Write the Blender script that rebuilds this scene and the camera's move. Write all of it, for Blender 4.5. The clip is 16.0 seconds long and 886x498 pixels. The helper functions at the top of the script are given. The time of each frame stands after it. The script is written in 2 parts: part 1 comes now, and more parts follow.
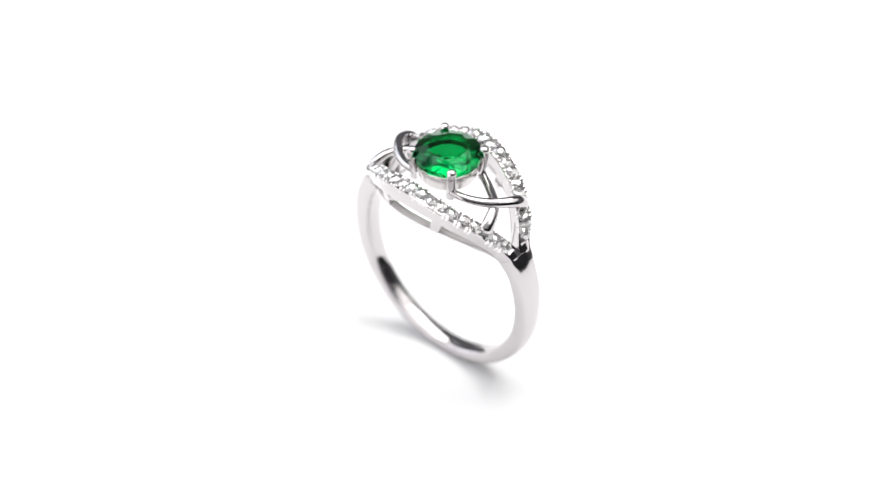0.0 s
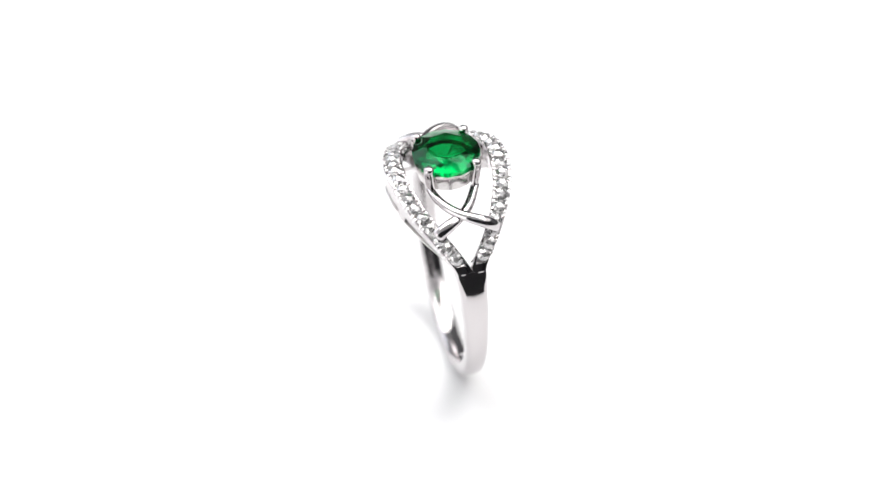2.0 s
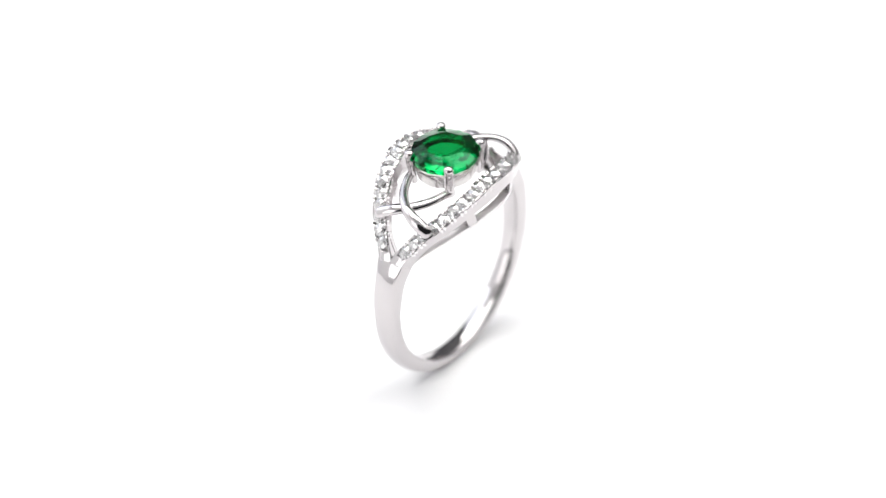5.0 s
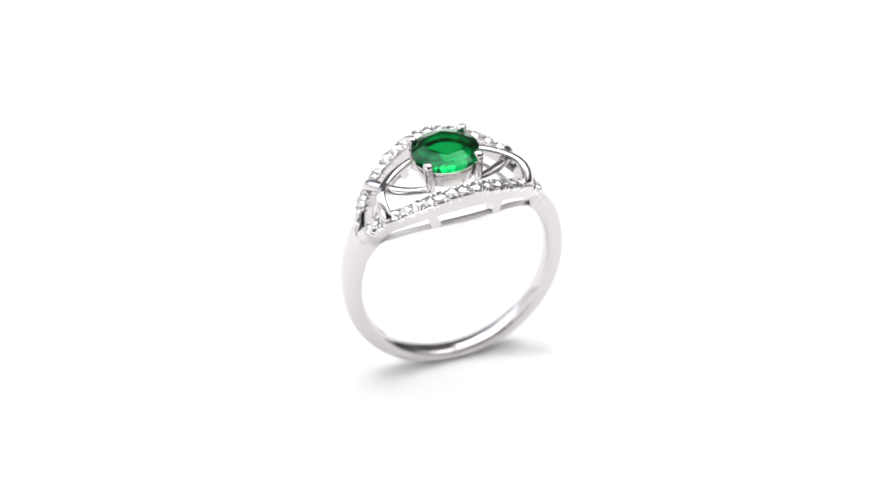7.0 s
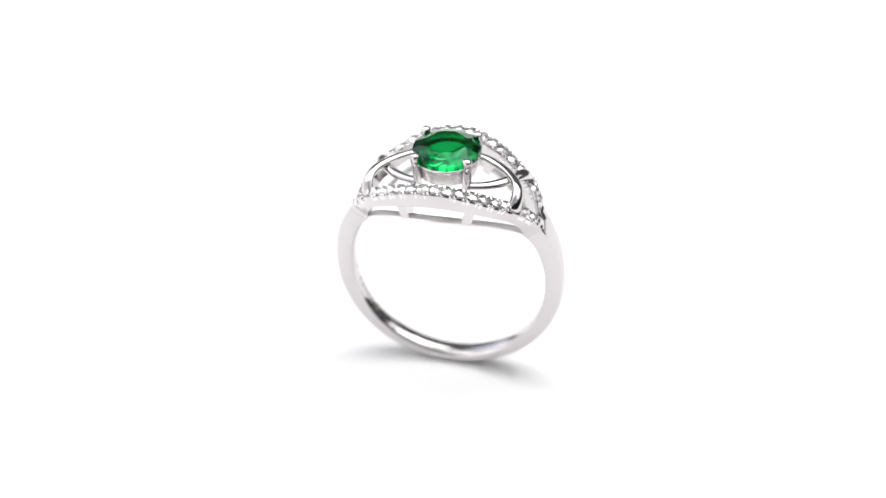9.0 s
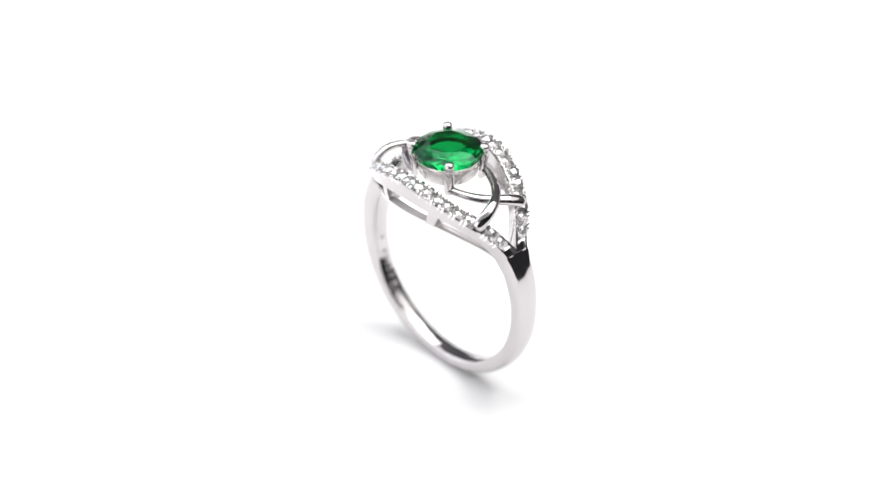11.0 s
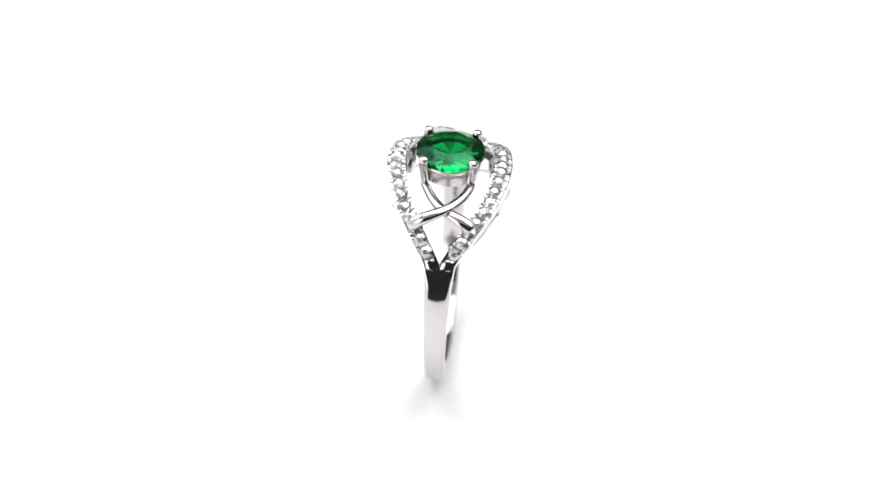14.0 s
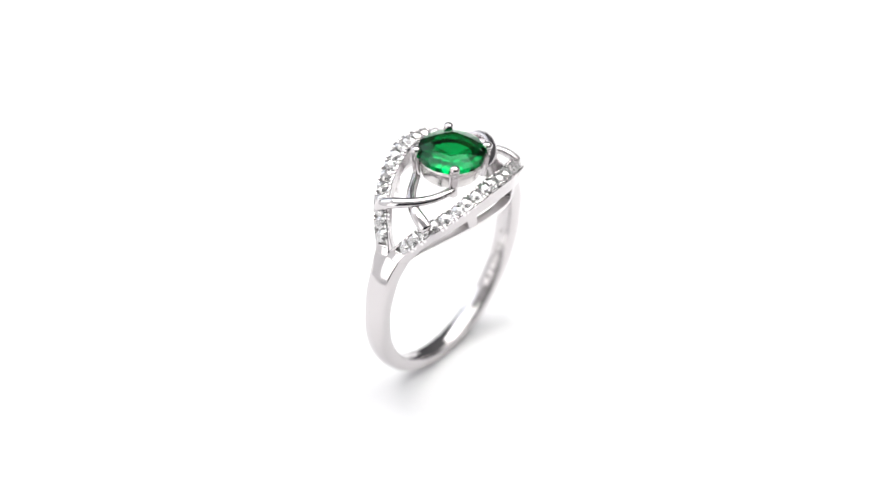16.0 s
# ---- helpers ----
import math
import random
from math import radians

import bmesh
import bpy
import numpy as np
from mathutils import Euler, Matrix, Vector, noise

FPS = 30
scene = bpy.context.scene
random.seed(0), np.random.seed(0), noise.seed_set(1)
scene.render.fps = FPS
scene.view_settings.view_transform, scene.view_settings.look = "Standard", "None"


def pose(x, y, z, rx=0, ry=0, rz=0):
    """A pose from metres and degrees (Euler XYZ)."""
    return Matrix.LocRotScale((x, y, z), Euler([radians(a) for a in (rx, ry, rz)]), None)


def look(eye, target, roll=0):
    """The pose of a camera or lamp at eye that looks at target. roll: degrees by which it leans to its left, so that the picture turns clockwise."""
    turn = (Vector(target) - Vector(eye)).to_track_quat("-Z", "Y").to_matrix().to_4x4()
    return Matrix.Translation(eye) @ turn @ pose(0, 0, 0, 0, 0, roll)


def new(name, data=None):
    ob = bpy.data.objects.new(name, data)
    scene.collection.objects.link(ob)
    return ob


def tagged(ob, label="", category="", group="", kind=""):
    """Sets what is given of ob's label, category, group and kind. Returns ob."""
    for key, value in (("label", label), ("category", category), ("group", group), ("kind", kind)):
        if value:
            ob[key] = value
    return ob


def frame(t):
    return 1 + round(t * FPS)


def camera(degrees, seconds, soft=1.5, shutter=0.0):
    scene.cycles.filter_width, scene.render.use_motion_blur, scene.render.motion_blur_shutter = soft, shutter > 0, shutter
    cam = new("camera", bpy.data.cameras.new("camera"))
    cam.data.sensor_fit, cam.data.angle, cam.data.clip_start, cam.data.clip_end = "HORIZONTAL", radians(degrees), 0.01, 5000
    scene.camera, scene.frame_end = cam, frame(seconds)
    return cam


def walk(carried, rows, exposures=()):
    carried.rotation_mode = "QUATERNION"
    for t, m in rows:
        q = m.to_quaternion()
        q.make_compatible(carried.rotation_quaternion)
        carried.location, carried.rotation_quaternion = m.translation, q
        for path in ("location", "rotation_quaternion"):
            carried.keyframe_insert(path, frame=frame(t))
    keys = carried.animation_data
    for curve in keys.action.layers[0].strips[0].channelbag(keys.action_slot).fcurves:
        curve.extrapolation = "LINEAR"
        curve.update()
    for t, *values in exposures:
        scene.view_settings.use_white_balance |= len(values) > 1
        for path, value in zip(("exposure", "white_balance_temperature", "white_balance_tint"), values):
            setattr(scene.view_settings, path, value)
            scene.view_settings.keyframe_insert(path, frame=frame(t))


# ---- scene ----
MM = 0.001
# ---- camera: a still macro lens that looks down on the turntable ----
DEGREES = 9.1
REACH = 0.5 / math.tan(radians(DEGREES / 2)) * 1568 / 19.7 * MM
RISE = radians(38.4)
AIM = Vector((-0.44, 0.0, 11.9)) * MM
EYE = AIM + Vector((0, -math.cos(RISE), math.sin(RISE))) * REACH
cam = camera(DEGREES, 16.0, soft=1.5)
walk(cam, [(0.0, look(EYE, AIM, 0.1)), (16.0, look(EYE, AIM, 0.1))])
cam.data.dof.use_dof = True
cam.data.dof.focus_distance = REACH - 8 * MM
cam.data.dof.aperture_fstop = 15.0

# ---- light: a white tent with soft lamps overhead, to the right, and to the left behind and before ----
world = bpy.data.worlds.new("studio")
world.use_nodes = True
world.node_tree.nodes["Background"].inputs["Color"].default_value = (0.9, 0.95, 1.0, 1)
world.node_tree.nodes["Background"].inputs["Strength"].default_value = 0.05
scene.world = world


def soft_lamp(name, eye, target, wide, high, watts, colour=(1, 1, 1)):
    data = bpy.data.lights.new(name, "AREA")
    data.shape, data.size, data.size_y, data.energy, data.color = "RECTANGLE", wide, high, watts, colour
    ob = new(name, data)
    ob.matrix_world = look(eye, target)
    return ob


soft_lamp("overhead_softbox", (0.06, 0.27, 0.86), (0.06, 0.27, 0), 1.1, 0.68, 7.6, (1.0, 0.985, 0.97))
soft_lamp("right_softbox", (0.43, 0.05, 0.56), (0, 0, 0.01), 0.6, 0.56, 1.15, (1.0, 0.985, 0.97))
soft_lamp("left_softbox", (-0.48, 0.34, 0.36), (0, 0, 0.01), 0.56, 0.52, 0.95, (0.84, 0.90, 1.0))
soft_lamp("front_softbox", (-0.47, -0.42, 0.27), (0, 0, 0.01), 0.4, 0.42, 0.65, (1.0, 0.985, 0.97))
scene.view_settings.exposure = 0.31


# ---- materials ----
def material(name, colour, rough=0.5, metal=0.0, grain=0.0, scale=400.0, bump=0.0, smear=0.0, clear=0.0, ior=1.45):
    """A surface with fine grain in its tone and relief, and broad smears in its gloss."""
    mat = bpy.data.materials.new(name)
    mat.use_nodes = True
    tree = mat.node_tree
    b = tree.nodes["Principled BSDF"]
    b.inputs["Base Color"].default_value = (*colour, 1)
    b.inputs["Roughness"].default_value = rough
    b.inputs["Metallic"].default_value = metal
    b.inputs["Transmission Weight"].default_value = clear
    b.inputs["IOR"].default_value = ior
    place = tree.nodes.new("ShaderNodeTexCoord")
    if grain or bump:
        fine = tree.nodes.new("ShaderNodeTexNoise")
        fine.inputs["Scale"].default_value, fine.inputs["Detail"].default_value = scale, 4
        tree.links.new(place.outputs["Object"], fine.inputs["Vector"])
        if grain:
            mix = tree.nodes.new("ShaderNodeMix")
            mix.data_type = "RGBA"
            mix.inputs[6].default_value = (*[c * (1 - grain) for c in colour], 1)
            mix.inputs[7].default_value = (*[min(1, c * (1 + grain)) for c in colour], 1)
            tree.links.new(fine.outputs["Fac"], mix.inputs["Factor"])
            tree.links.new(mix.outputs[2], b.inputs["Base Color"])
        if bump:
            relief = tree.nodes.new("ShaderNodeBump")
            relief.inputs["Strength"].default_value, relief.inputs["Distance"].default_value = bump, 0.00004
            tree.links.new(fine.outputs["Fac"], relief.inputs["Height"])
            tree.links.new(relief.outputs["Normal"], b.inputs["Normal"])
    if smear:
        broad = tree.nodes.new("ShaderNodeTexNoise")
        broad.inputs["Scale"].default_value, broad.inputs["Detail"].default_value = scale * 0.3, 2
        tree.links.new(place.outputs["Object"], broad.inputs["Vector"])
        span = tree.nodes.new("ShaderNodeMapRange")
        span.inputs["To Min"].default_value, span.inputs["To Max"].default_value = max(0.0, rough - smear), rough + smear
        tree.links.new(broad.outputs["Fac"], span.inputs["Value"])
        tree.links.new(span.outputs["Result"], b.inputs["Roughness"])
    return mat


SILVER = material("polished_silver", (0.61, 0.585, 0.59), 0.08, 1.0, 0.015, 900, 0.05, 0.05)
BRIGHT = material("bright_cut_silver", (0.84, 0.825, 0.825), 0.18, 1.0, 0.015, 1500, 0.05, 0.04)
CAST = material("cast_silver", (0.66, 0.64, 0.63), 0.2, 1.0, 0.06, 2500, 0.25, 0.08)
SEAT = material("seat_reflector_silver", (0.94, 0.93, 0.93), 0.5, 1.0, 0.02, 2500, 0.2, 0.05)
SATIN = material("satin_silver", (0.80, 0.785, 0.78), 0.38, 1.0, 0.03, 2000, 0.15, 0.08)
STAMP = material("stamped_groove", (0.52, 0.5, 0.49), 0.5, 1.0, 0.1, 3000, 0.2)
GREEN = material("emerald_green_gem", (0.0, 0.26, 0.048), 0.0, clear=1.0, ior=1.58)
GREEN.node_tree.nodes["Principled BSDF"].inputs["Specular Tint"].default_value = (0.24, 0.74, 0.46, 1)
CLEAR = material("clear_zirconia", (0.985, 0.975, 0.975), 0.02, 0.28, clear=0.82, ior=2.2)
SHEET = material("matt_white_sheet", (0.89, 0.89, 0.895), 0.7, 0.0, 0.01, 120, 0.05)
TENT = material("white_tent_fabric", (0.84, 0.84, 0.85), 0.9, 0.0, 0.02, 60, 0.1)
GREY = material("dark_grey_fabric", (0.07, 0.07, 0.075), 0.9, 0.0, 0.15, 60, 0.1)
DARK = material("black_curtain_fabric", (0.012, 0.012, 0.014), 0.9, 0.0, 0.2, 60, 0.1)


# ---- mesh helpers ----
def part(name, bm, mat, parent=None, label="", crease=38):
    """Links a bmesh in millimetres as one mesh object under a thing or part."""
    for v in bm.verts:
        v.co *= MM
    bmesh.ops.recalc_face_normals(bm, faces=bm.faces)
    data = bpy.data.meshes.new(name)
    bm.to_mesh(data)
    bm.free()
    return link(name, data, mat, parent, label, crease)


def link(name, data, mat, parent=None, label="", crease=38):
    if not data.materials:
        data.materials.append(mat)
        if crease:
            data.polygons.foreach_set("use_smooth", [True] * len(data.polygons))
            data.set_sharp_from_angle(angle=radians(crease))
    ob = new(name, data)
    ob.parent = parent
    return tagged(ob, label)


def slab(x0, x1, y0, y1, z0, z1):
    """A box, in millimetres."""
    bm = bmesh.new()
    bmesh.ops.create_cube(bm, size=1)
    for v in bm.verts:
        v.co = Vector(((x0 + x1) / 2 + v.co.x * (x1 - x0), (y0 + y1) / 2 + v.co.y * (y1 - y0), (z0 + z1) / 2 + v.co.z * (z1 - z0)))
    return bm


def skin(rings, bm=None):
    """Joins equal loops of points into a closed tube with capped ends."""
    bm = bm or bmesh.new()
    loops = [[bm.verts.new(p) for p in ring] for ring in rings]
    n = len(loops[0])
    for a, b in zip(loops, loops[1:]):
        for i in range(n):
            bm.faces.new((a[i], a[(i + 1) % n], b[(i + 1) % n], b[i]))
    bm.faces.new(loops[0][::-1])
    bm.faces.new(loops[-1])
    return bm


def rounded(wide, low, high, corner, crown=0.0, steps=4, belly=0.0, ridge=0.0):
    """A rounded rectangle as (across, out) pairs; its outer side swells by crown and rises to a ridge, its inner swells by belly."""
    pts = []
    for cx, cy, start in ((1, 1, 0), (-1, 1, 90), (-1, -1, 180), (1, -1, 270)):
        for i in range(steps + 1):
            a = radians(start + 90 * i / steps)
            x = cx * (wide / 2 - corner) + corner * math.cos(a)
            y = (high if cy > 0 else low) - cy * corner + corner * math.sin(a)
            pts.append((x, y))
        if cy > 0 and cx > 0 and crown:
            for k in (0.5, 0.25, 0.0, -0.25, -0.5):
                pts.append((k * (wide - 2 * corner), high + crown * (1 - 4 * k * k) * 0.9 + ridge * (1 - 2 * abs(k))))
        if cy < 0 and cx < 0 and belly:
            for k in (-0.5, -0.25, 0.0, 0.25, 0.5):
                pts.append((k * (wide - 2 * corner), low - belly * (1 - 4 * k * k) * 0.9))
    return pts


def blend(table, a):
    """Smooth value at a from (key, value) pairs."""
    for (k0, v0), (k1, v1) in zip(table, table[1:]):
        if a <= k1:
            f = max(0.0, (a - k0) / (k1 - k0))
            f = f * f * (3 - 2 * f)
            return v0 + (v1 - v0) * f
    return table[-1][1]


HUB = 10.05       # height of the finger hole's centre over the ring's foot


def polar(angle, out, across):
    """A point of the ring: degrees from the top, distance from the hole's axis, offset along it."""
    a = radians(angle)
    return Vector((out * math.sin(a), across, HUB + out * math.cos(a)))


def tube(points, width, height, steps=40, sides=14, tip=0.35):
    """A smooth round-ended wire along a curve with these control points; its height lies away from the hole's axis."""
    pts = [Vector(p) for p in points]
    line = []
    for k in range(steps + 1):
        ctrl = pts
        while len(ctrl) > 1:
            ctrl = [a.lerp(b, k / steps) for a, b in zip(ctrl, ctrl[1:])]
        line.append(ctrl[0])
    rings = []
    for i, p in enumerate(line):
        way = (line[min(i + 1, len(line) - 1)] - line[max(i - 1, 0)]).normalized()
        up = Vector((p.x, 0, p.z - HUB))
        up = (up - way * up.dot(way)).normalized()
        side = way.cross(up)
        f = i / (len(line) - 1)
        w, h = blend(width, f), blend(height, f)
        rings.append([p + side * (w / 2 * math.cos(a)) + up * (h / 2 * math.sin(a)) for a in [2 * math.pi * k / sides for k in range(sides)]])
        if i in (0, len(line) - 1):
            mid, out = p, way * (-1 if i == 0 else 1)
            caps = [[mid + (q - mid) * math.cos(b) + out * tip * h * math.sin(b) for q in rings[-1]] for b in (0.5, 1.0, 1.4)]
            rings = caps[::-1] + rings if i == 0 else rings + caps
    return skin(rings)


def brilliant(radius, crown, depth, table=0.58, sides=8, girdle=0.06, under=0.06):
    """A round brilliant with its girdle at z = 0: table, stars, kites, girdle and pavilion facets."""
    bm = bmesh.new()
    step = 2 * math.pi / sides

    def circle(r, z, n, shift):
        for i in range(n):
            a = 2 * math.pi * i / n + shift
            bm.verts.new((r * math.cos(a), r * math.sin(a), z))
    circle(radius * table, crown, sides, step / 2)
    circle(radius * (table + (1 - table) * 0.50), crown * 0.60, sides, 0)
    circle(radius, girdle * radius, sides * 2, 0)
    circle(radius, -under * radius, sides * 2, 0)
    circle(radius * 0.42, -depth * 0.62, sides, step / 2)
    bm.verts.new((0, 0, -depth))
    bmesh.ops.convex_hull(bm, input=bm.verts)
    bmesh.ops.dissolve_limit(bm, angle_limit=radians(1), verts=bm.verts, edges=bm.edges)
    return bm


# ---- the studio ----
tagged(part("ground", slab(-900, 900, -640, 900, -8, 0), SHEET), "seamless matt white sheet under the ring", "table top", kind="structure")
tagged(part("wall_back", slab(-650, 650, 640, 650, 0.5, 900), GREY), "plain dark grey fabric wall behind the sheet", "wall", kind="structure")
tagged(part("wall_left", slab(-650, -640, -640, 640, 0.5, 900), TENT), "plain white fabric side of the light tent", "wall", kind="structure")
tagged(part("wall_right", slab(640, 650, 0, 640, 0.5, 900), GREY), "plain dark grey fabric side wall", "wall", kind="structure")
tagged(part("wall_side", slab(630, 638, -640, -2, 0.5, 660), DARK), "black curtain beside the light tent", "curtain", kind="structure")
tagged(part("wall_corner", slab(-650, -352, -650, -642, 0.5, 900), TENT), "plain white fabric front of the light tent", "wall", kind="structure")
tagged(part("wall_front", slab(-350, 650, -650, -642, 0.5, 760), DARK), "black curtain closing the room behind the camera", "curtain", kind="structure")
# the two white strips over the curtains are added, unseen, to brighten the stones
tagged(part("wall_front_top", slab(-350, 650, -650, -642, 762, 900), TENT), "unseen white fabric added over the black curtain to brighten the stones", "wall", kind="structure")
tagged(part("wall_side_top", slab(630, 638, -640, -2, 662, 900), TENT), "unseen white fabric added over the black curtain to brighten the stones", "wall", kind="structure")
tagged(part("ceiling", slab(-650, 650, -650, 650, 902, 910), TENT), "plain white fabric top of the light tent", "ceiling", kind="structure")

# ---- the ring ----
ring = tagged(new("ring"), "polished silver ring with green gem and clear stones on white sheet", "ring")

SPREAD = 4.68     # half the distance between the two stone-set rails at the top
SPLIT = 55.0      # degrees from the top where the notch between the rails closes on the band


def rail_across(a):
    return math.hypot(max(0.0, SPREAD * math.cos(radians(1.6 * a))), 0.58)


def rail_top(a):
    return blend([(0, 11.84), (36, 11.36), (55, 10.82), (60, 10.76)], abs(a))


def rail_wide(a):
    return blend([(0, 1.75), (35, 1.62), (56, 1.42)], abs(a))


def make_shank():
    rings = []
    n = 120
    for i in range(n + 1):
        a = SPLIT + (360 - 2 * SPLIT) * i / n
        d = min(a, 360 - a)
        wide = blend([(SPLIT, 2.64), (70, 2.28), (90, 1.98), (120, 1.8), (180, 1.78)], d)
        high = blend([(SPLIT, 10.75), (98, 10.37), (180, 10.05)], d)
        low = blend([(SPLIT, 8.93), (90, 8.82), (180, 9.02)], d)
        ridge = blend([(SPLIT, 0.04), (72, 0.0), (180, 0.0)], d)
        rings.append([polar(a, r, y) for y, r in rounded(wide, low, high - ridge * 0.6, blend([(SPLIT, 0.1), (63, 0.36), (180, 0.36)], d), blend([(SPLIT, 0.04), (80, 0.12), (180, 0.12)], d), belly=0.11, ridge=ridge)])
    return part("shank", skin(rings), SILVER, ring, "smooth tapering polished silver band")


shank = make_shank()

# small stamped marks inside the band
for a0, w, h in ((231, 3.6, 0.66), (237, 2.0, 0.62), (241, 2.4, 0.6), (245, 1.6, 0.62), (248.5, 2.4, 0.6), (253, 1.8, 0.58), (262, 2.2, 0.4)):
    deep = blend([(SPLIT, 8.93), (90, 8.82), (180, 9.02)], 360 - a0) - 0.115
    rings = [[polar(a, r, y) for y, r in ((-h / 2, deep + 0.03), (-h / 4, deep), (h / 4, deep), (h / 2, deep + 0.03), (h / 2, deep + 0.3), (-h / 2, deep + 0.3))] for a in (a0, a0 + w)]
    part("stamp_mark", skin(rings), STAMP, shank, "small stamped hallmark bar")


def channel(half, low, top, depth):
    """A rail's outline with a groove along its top, in which the stones sit; a negative depth swells the top instead."""
    near = [(half - 0.06, low), (half, low + 0.06), (half, top - 0.06), (half - 0.06, top), (half - 0.24, top), (half - 0.36, top - depth)]
    return near + [(-q, r) for q, r in near[::-1]]


def make_rail(side):
    """One stone-set rail with its pierced gallery below."""
    rings = []
    for i in range(141):
        a = -58 + 116 * i / 140
        y = rail_across(a) * side
        low = blend([(0, 10.3), (38, 10.05), (56, 8.95), (60, 8.97)], abs(a))
        sink = blend([(0, 0.0), (55.3, 0.0), (58, 0.32)], abs(a))
        rings.append([polar(a, r, y + q) for q, r in channel(rail_wide(a) / 2 - sink, low, rail_top(a) - 0.1 - sink, blend([(0, 0.58), (49.9, 0.58), (50.8, -0.06), (60, -0.06)], abs(a)))])
    rail = part("stone_rail", skin(rings), SILVER, ring, "curved silver rail set with small clear stones")
    # near-white strip added in the groove as a reflector that brightens the stones
    rings = []
    for i in range(61):
        a = -50 + 100 * i / 60
        half, top, y = rail_wide(a) / 2 - 0.3, rail_top(a) - 0.1, rail_across(a) * side
        rings.append([polar(a, top - d, y + q) for q, d in ((half, 0.18), (half - 0.12, 0.5), (-half + 0.12, 0.5), (-half, 0.18), (-half - 0.02, 0.3), (-half + 0.1, 0.54), (half - 0.1, 0.54), (half + 0.02, 0.3))])
    part("seat_reflector", skin(rings), SEAT, rail, "light silver strip added under the small stones to brighten them")
    rings = []
    for i in range(61):
        a = -56 + 112 * i / 60
        y = (rail_across(a) + rail_wide(a) / 2 - blend([(0, 0.52), (40, 0.52), (56, 0.5)], abs(a))) * side
        rings.append([polar(a, r, y + q) for q, r in rounded(0.86, blend([(0, 8.48), (56, 8.84)], abs(a)), blend([(0, 8.96), (56, 9.12)], abs(a)), 0.1, steps=2)])
    part("gallery_wire", skin(rings), SATIN, rail, "slim lower silver wire")
    for sign in (-1, 1):
        rings = []
        for a in (15.2, 16.2, 17.8, 19.4, 20.4):
            y = rail_across(a) * side
            rings.append([polar(sign * a, r, y + q) for q, r in rounded(rail_wide(a) * 0.88, 8.66, 10.7, 0.08, steps=2)])
        part("strut", skin(rings), SILVER, rail)
    return rail


rails = {side: make_rail(side) for side in (-1, 1)}

OUTER = 1         # sign of the outer edge across a rail
stone_mesh = None
bead_mesh = None


def rail_frame(a, side):
    """Axes of the rail at an angle: along, across and outwards."""
    p = polar(a, rail_top(a), rail_across(a) * side)
    q = polar(a + 0.5, rail_top(a + 0.5), rail_across(a + 0.5) * side)
    along = (q - p).normalized()
    out = Vector((math.sin(radians(a)), 0, math.cos(radians(a))))
    out = (out - along * out.dot(along)).normalized()
    across = out.cross(along)
    return p, Matrix((along, across, out)).transposed().to_4x4()


def set_stones(side):
    """A row of small brilliants with pairs of bead prongs between them."""
    global stone_mesh, bead_mesh
    rail = rails[side]
    spots, gaps = [], []
    run, mark = 0.0, polar(0, rail_top(0), rail_across(0))
    pitch = 1.15
    a = 0.0
    cells = {0: 0.0}
    while a < 50.6:
        a += 0.05
        here = polar(a, rail_top(a), rail_across(a))
        run += (here - mark).length
        mark = here
        k = round(run / (pitch / 2))
        if k not in cells and abs(run - k * pitch / 2) < 0.03:
            cells[k] = a
    for k, ang in cells.items():
        for sign in ((1,) if k == 0 else (1, -1)):
            (spots if k % 2 == 0 else gaps).append(ang * sign)
    for ang in spots:
        if 34.9 < abs(ang) < 37.0:
            continue
        p, m = rail_frame(ang, side)
        if stone_mesh is None:
            bm = brilliant(0.58, 0.23, 0.46, 0.42)
            ob = part("pave_stone", bm, CLEAR, rail, crease=0)
            stone_mesh = ob.data
        else:
            ob = link("pave_stone", stone_mesh, CLEAR, rail, crease=0)
        ob.matrix_local = Matrix.Translation((p + m.to_3x3() @ Vector((0, 0, -0.02))) * MM) @ m @ pose(0, 0, 0, random.uniform(-13, 13), random.uniform(-13, 13), random.uniform(0, 90))
    for ang in gaps:
        if 34.9 < abs(ang) < 37.0 or abs(ang) > 49.3:
            continue
        p, m = rail_frame(ang, side)
        for edge, along in ((-1, -0.19), (-1, 0.19), (1, -0.19), (1, 0.19)):
            if bead_mesh is None:
                bm = bmesh.new()
                prof = [(0.07, -0.46), (0.14, -0.4), (0.18, -0.22), (0.18, -0.04), (0.185, 0.06), (0.14, 0.15), (0.05, 0.19)]
                skin([[Vector((r * math.cos(t), r * math.sin(t), z)) for t in [2 * math.pi * j / 10 for j in range(10)]] for r, z in prof], bm)
                ob = part("bead_prong", bm, BRIGHT, rail)
                bead_mesh = ob.data
            else:
                ob = link("bead_prong", bead_mesh, BRIGHT, rail)
            inset = 0.22 if edge == OUTER * side else 0.25
            off = m.to_3x3() @ Vector((along, edge * (rail_wide(ang) / 2 - inset), -0.12 + random.uniform(-0.04, 0.04)))
            ob.matrix_local = Matrix.Translation((p + off) * MM) @ m @ pose(0, 0, 0, edge * 12 + random.uniform(-5, 5), random.uniform(-7, 7), 0)


# ---- the centre stone and its basket ----
GIRDLE = HUB + 12.85


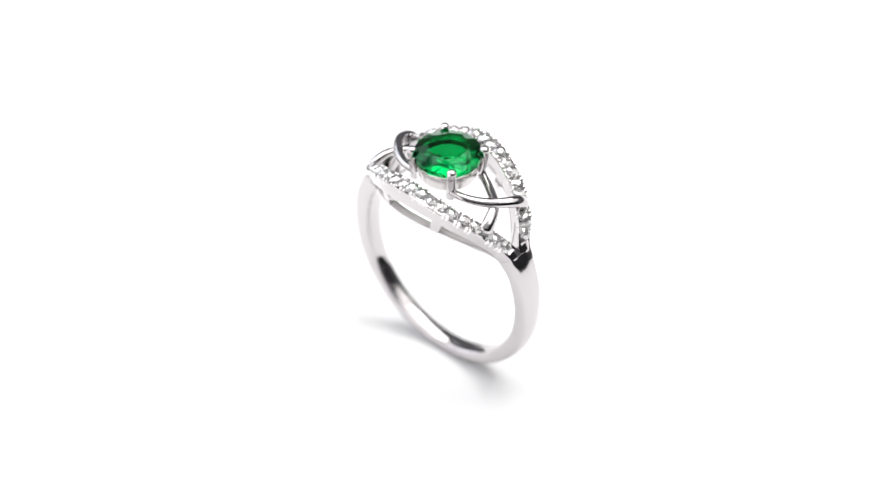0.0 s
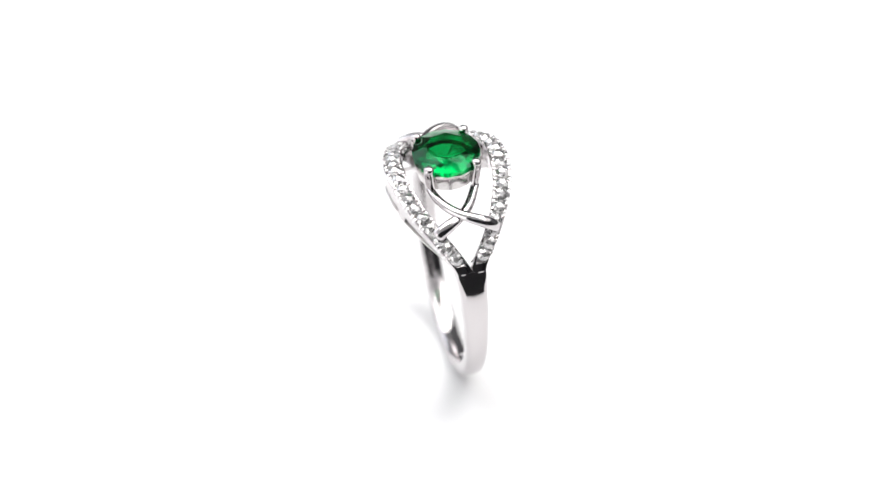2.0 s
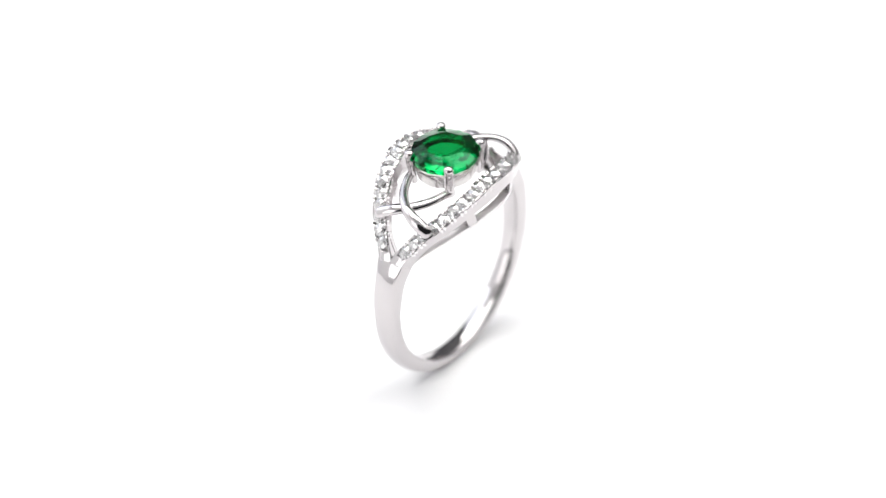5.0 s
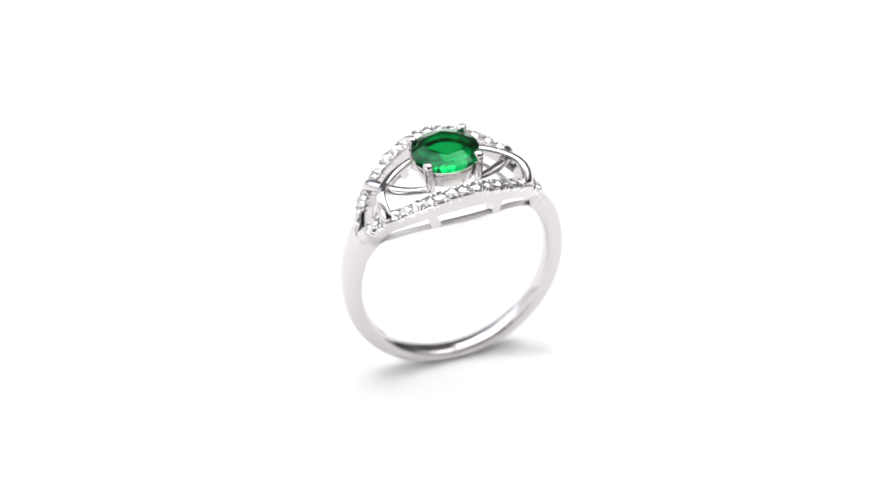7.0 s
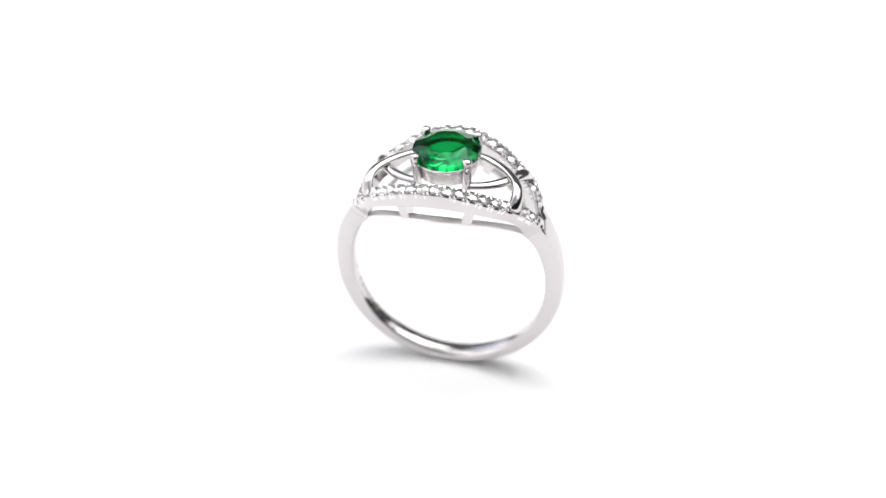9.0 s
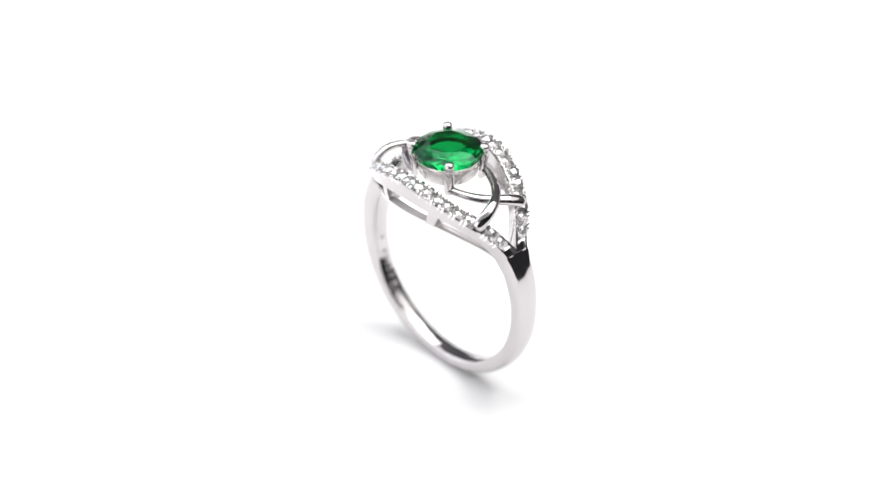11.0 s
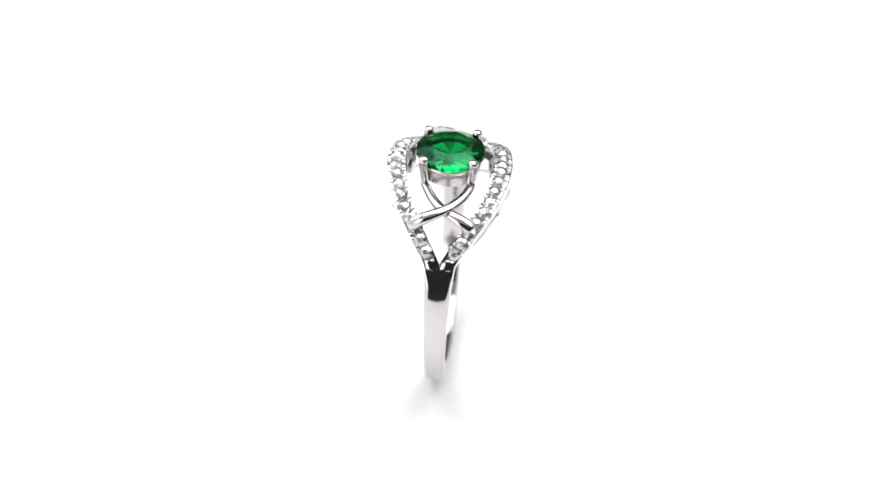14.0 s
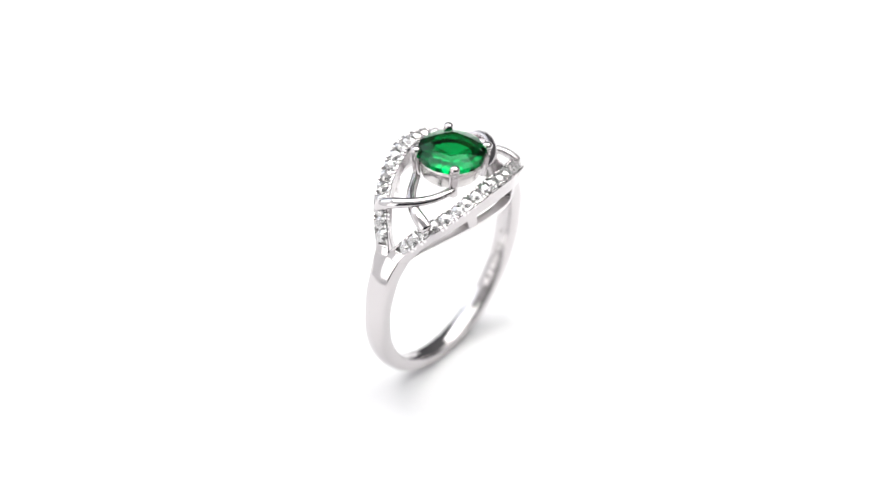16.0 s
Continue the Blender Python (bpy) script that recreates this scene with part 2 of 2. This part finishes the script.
def make_basket():
    bm = bmesh.new()
    prof = [(2.35, -1.85), (1.95, -2.15), (2.62, -2.1), (2.74, -1.3), (2.88, -0.58), (2.84, -0.5), (2.74, -0.6), (2.48, -1.0)]
    n = 64
    loops = [[bm.verts.new((r * math.cos(2 * math.pi * i / n), r * math.sin(2 * math.pi * i / n), GIRDLE + z)) for i in range(n)] for r, z in prof]
    for a, b in zip(loops, loops[1:] + loops[:1]):
        for i in range(n):
            bm.faces.new((a[i], a[(i + 1) % n], b[(i + 1) % n], b[i]))
    basket = part("basket", bm, CAST, ring, "open round silver collar under the green gem")
    for sx in (-1, 1):
        for sy in (-1, 1):
            base = Vector((sx * 2.36, sy * 2.16, 0)).normalized()
            side = Vector((-base.y, base.x, 0))
            rings = []
            for z, out, w, d in ((-2.75, 2.9, 0.7, 0.55), (-2.6, 2.95, 0.92, 0.72), (-1.2, 3.12, 0.92, 0.72), (-0.1, 3.28, 0.88, 0.66), (0.15, 3.3, 0.84, 0.66),
                                 (0.32, 3.26, 0.92, 0.9), (0.46, 3.22, 0.92, 0.92), (0.6, 3.2, 0.76, 0.76), (0.69, 3.19, 0.46, 0.48), (0.73, 3.19, 0.18, 0.18)):
                c = base * out + Vector((0, 0, GIRDLE + z))
                rings.append([c + side * (w / 2 * math.cos(t)) + base * (d / 2 * math.sin(t)) for t in [2 * math.pi * j / 16 for j in range(16)]])
            part("prong", skin(rings), SILVER, basket, "round-tipped silver prong")
    return basket


basket = make_basket()
bm = brilliant(3.06, 0.84, 1.92, 0.6, under=0.1)
for v in bm.verts:
    v.co = Matrix.Rotation(radians(11), 3, "Z") @ v.co + Vector((0, 0, GIRDLE))
part("gemstone", bm, GREEN, ring, "faceted round emerald-green gemstone", crease=0)


# ---- the crossing wires at both shoulders ----
UPPER = [(2.24, 2.08, 11.0), (3.56, 2.04, 10.99), (5.33, 1.15, 10.29), (6.55, -0.11, 10.77), (7.18, -1.59, 10.63), (6.62, -2.78, 9.2)]
LOWER = [(2.21, 2.05, 10.61), (3.21, 1.46, 10.33), (5.08, 0.9, 9.94), (6.06, -0.22, 10.46), (6.48, -1.42, 10.09), (6.72, -2.5, 9.36)]


def make_wires():
    for sx in (-1, 1):
        for sy, name in ((1, "upper"), (-1, "lower")):
            pts = UPPER if name == "upper" else LOWER
            pts = [(x * sx, y * sy, HUB + z) for x, y, z in pts]
            bm = tube(pts, [(0, 0.8), (0.5, 0.93), (1, 1.25)], [(0, 0.64), (0.5, 0.66), (1, 0.85)], steps=48)
            part("crossing_wire", bm, SILVER, ring, "smooth curved silver wire crossing over the shoulder")


make_wires()
set_stones(-1)
set_stones(1)


# ---- the ring turns on the turntable ----
def motions():
    rows = []
    for i in range(33):
        t = i * 0.5
        d = t - 8.2
        turn = 0.2 - 16.59 * d + 0.028 * d * d
        m = pose(0, 0, 0, 0, 0, turn) @ pose(0.33 * MM, -0.23 * MM, 10.1 * MM) @ pose(0, 0, 0, -2.0, -2.3, 0) @ pose(0, 0, -HUB * MM)
        rows.append((t, m))
    walk(ring, rows)


motions()
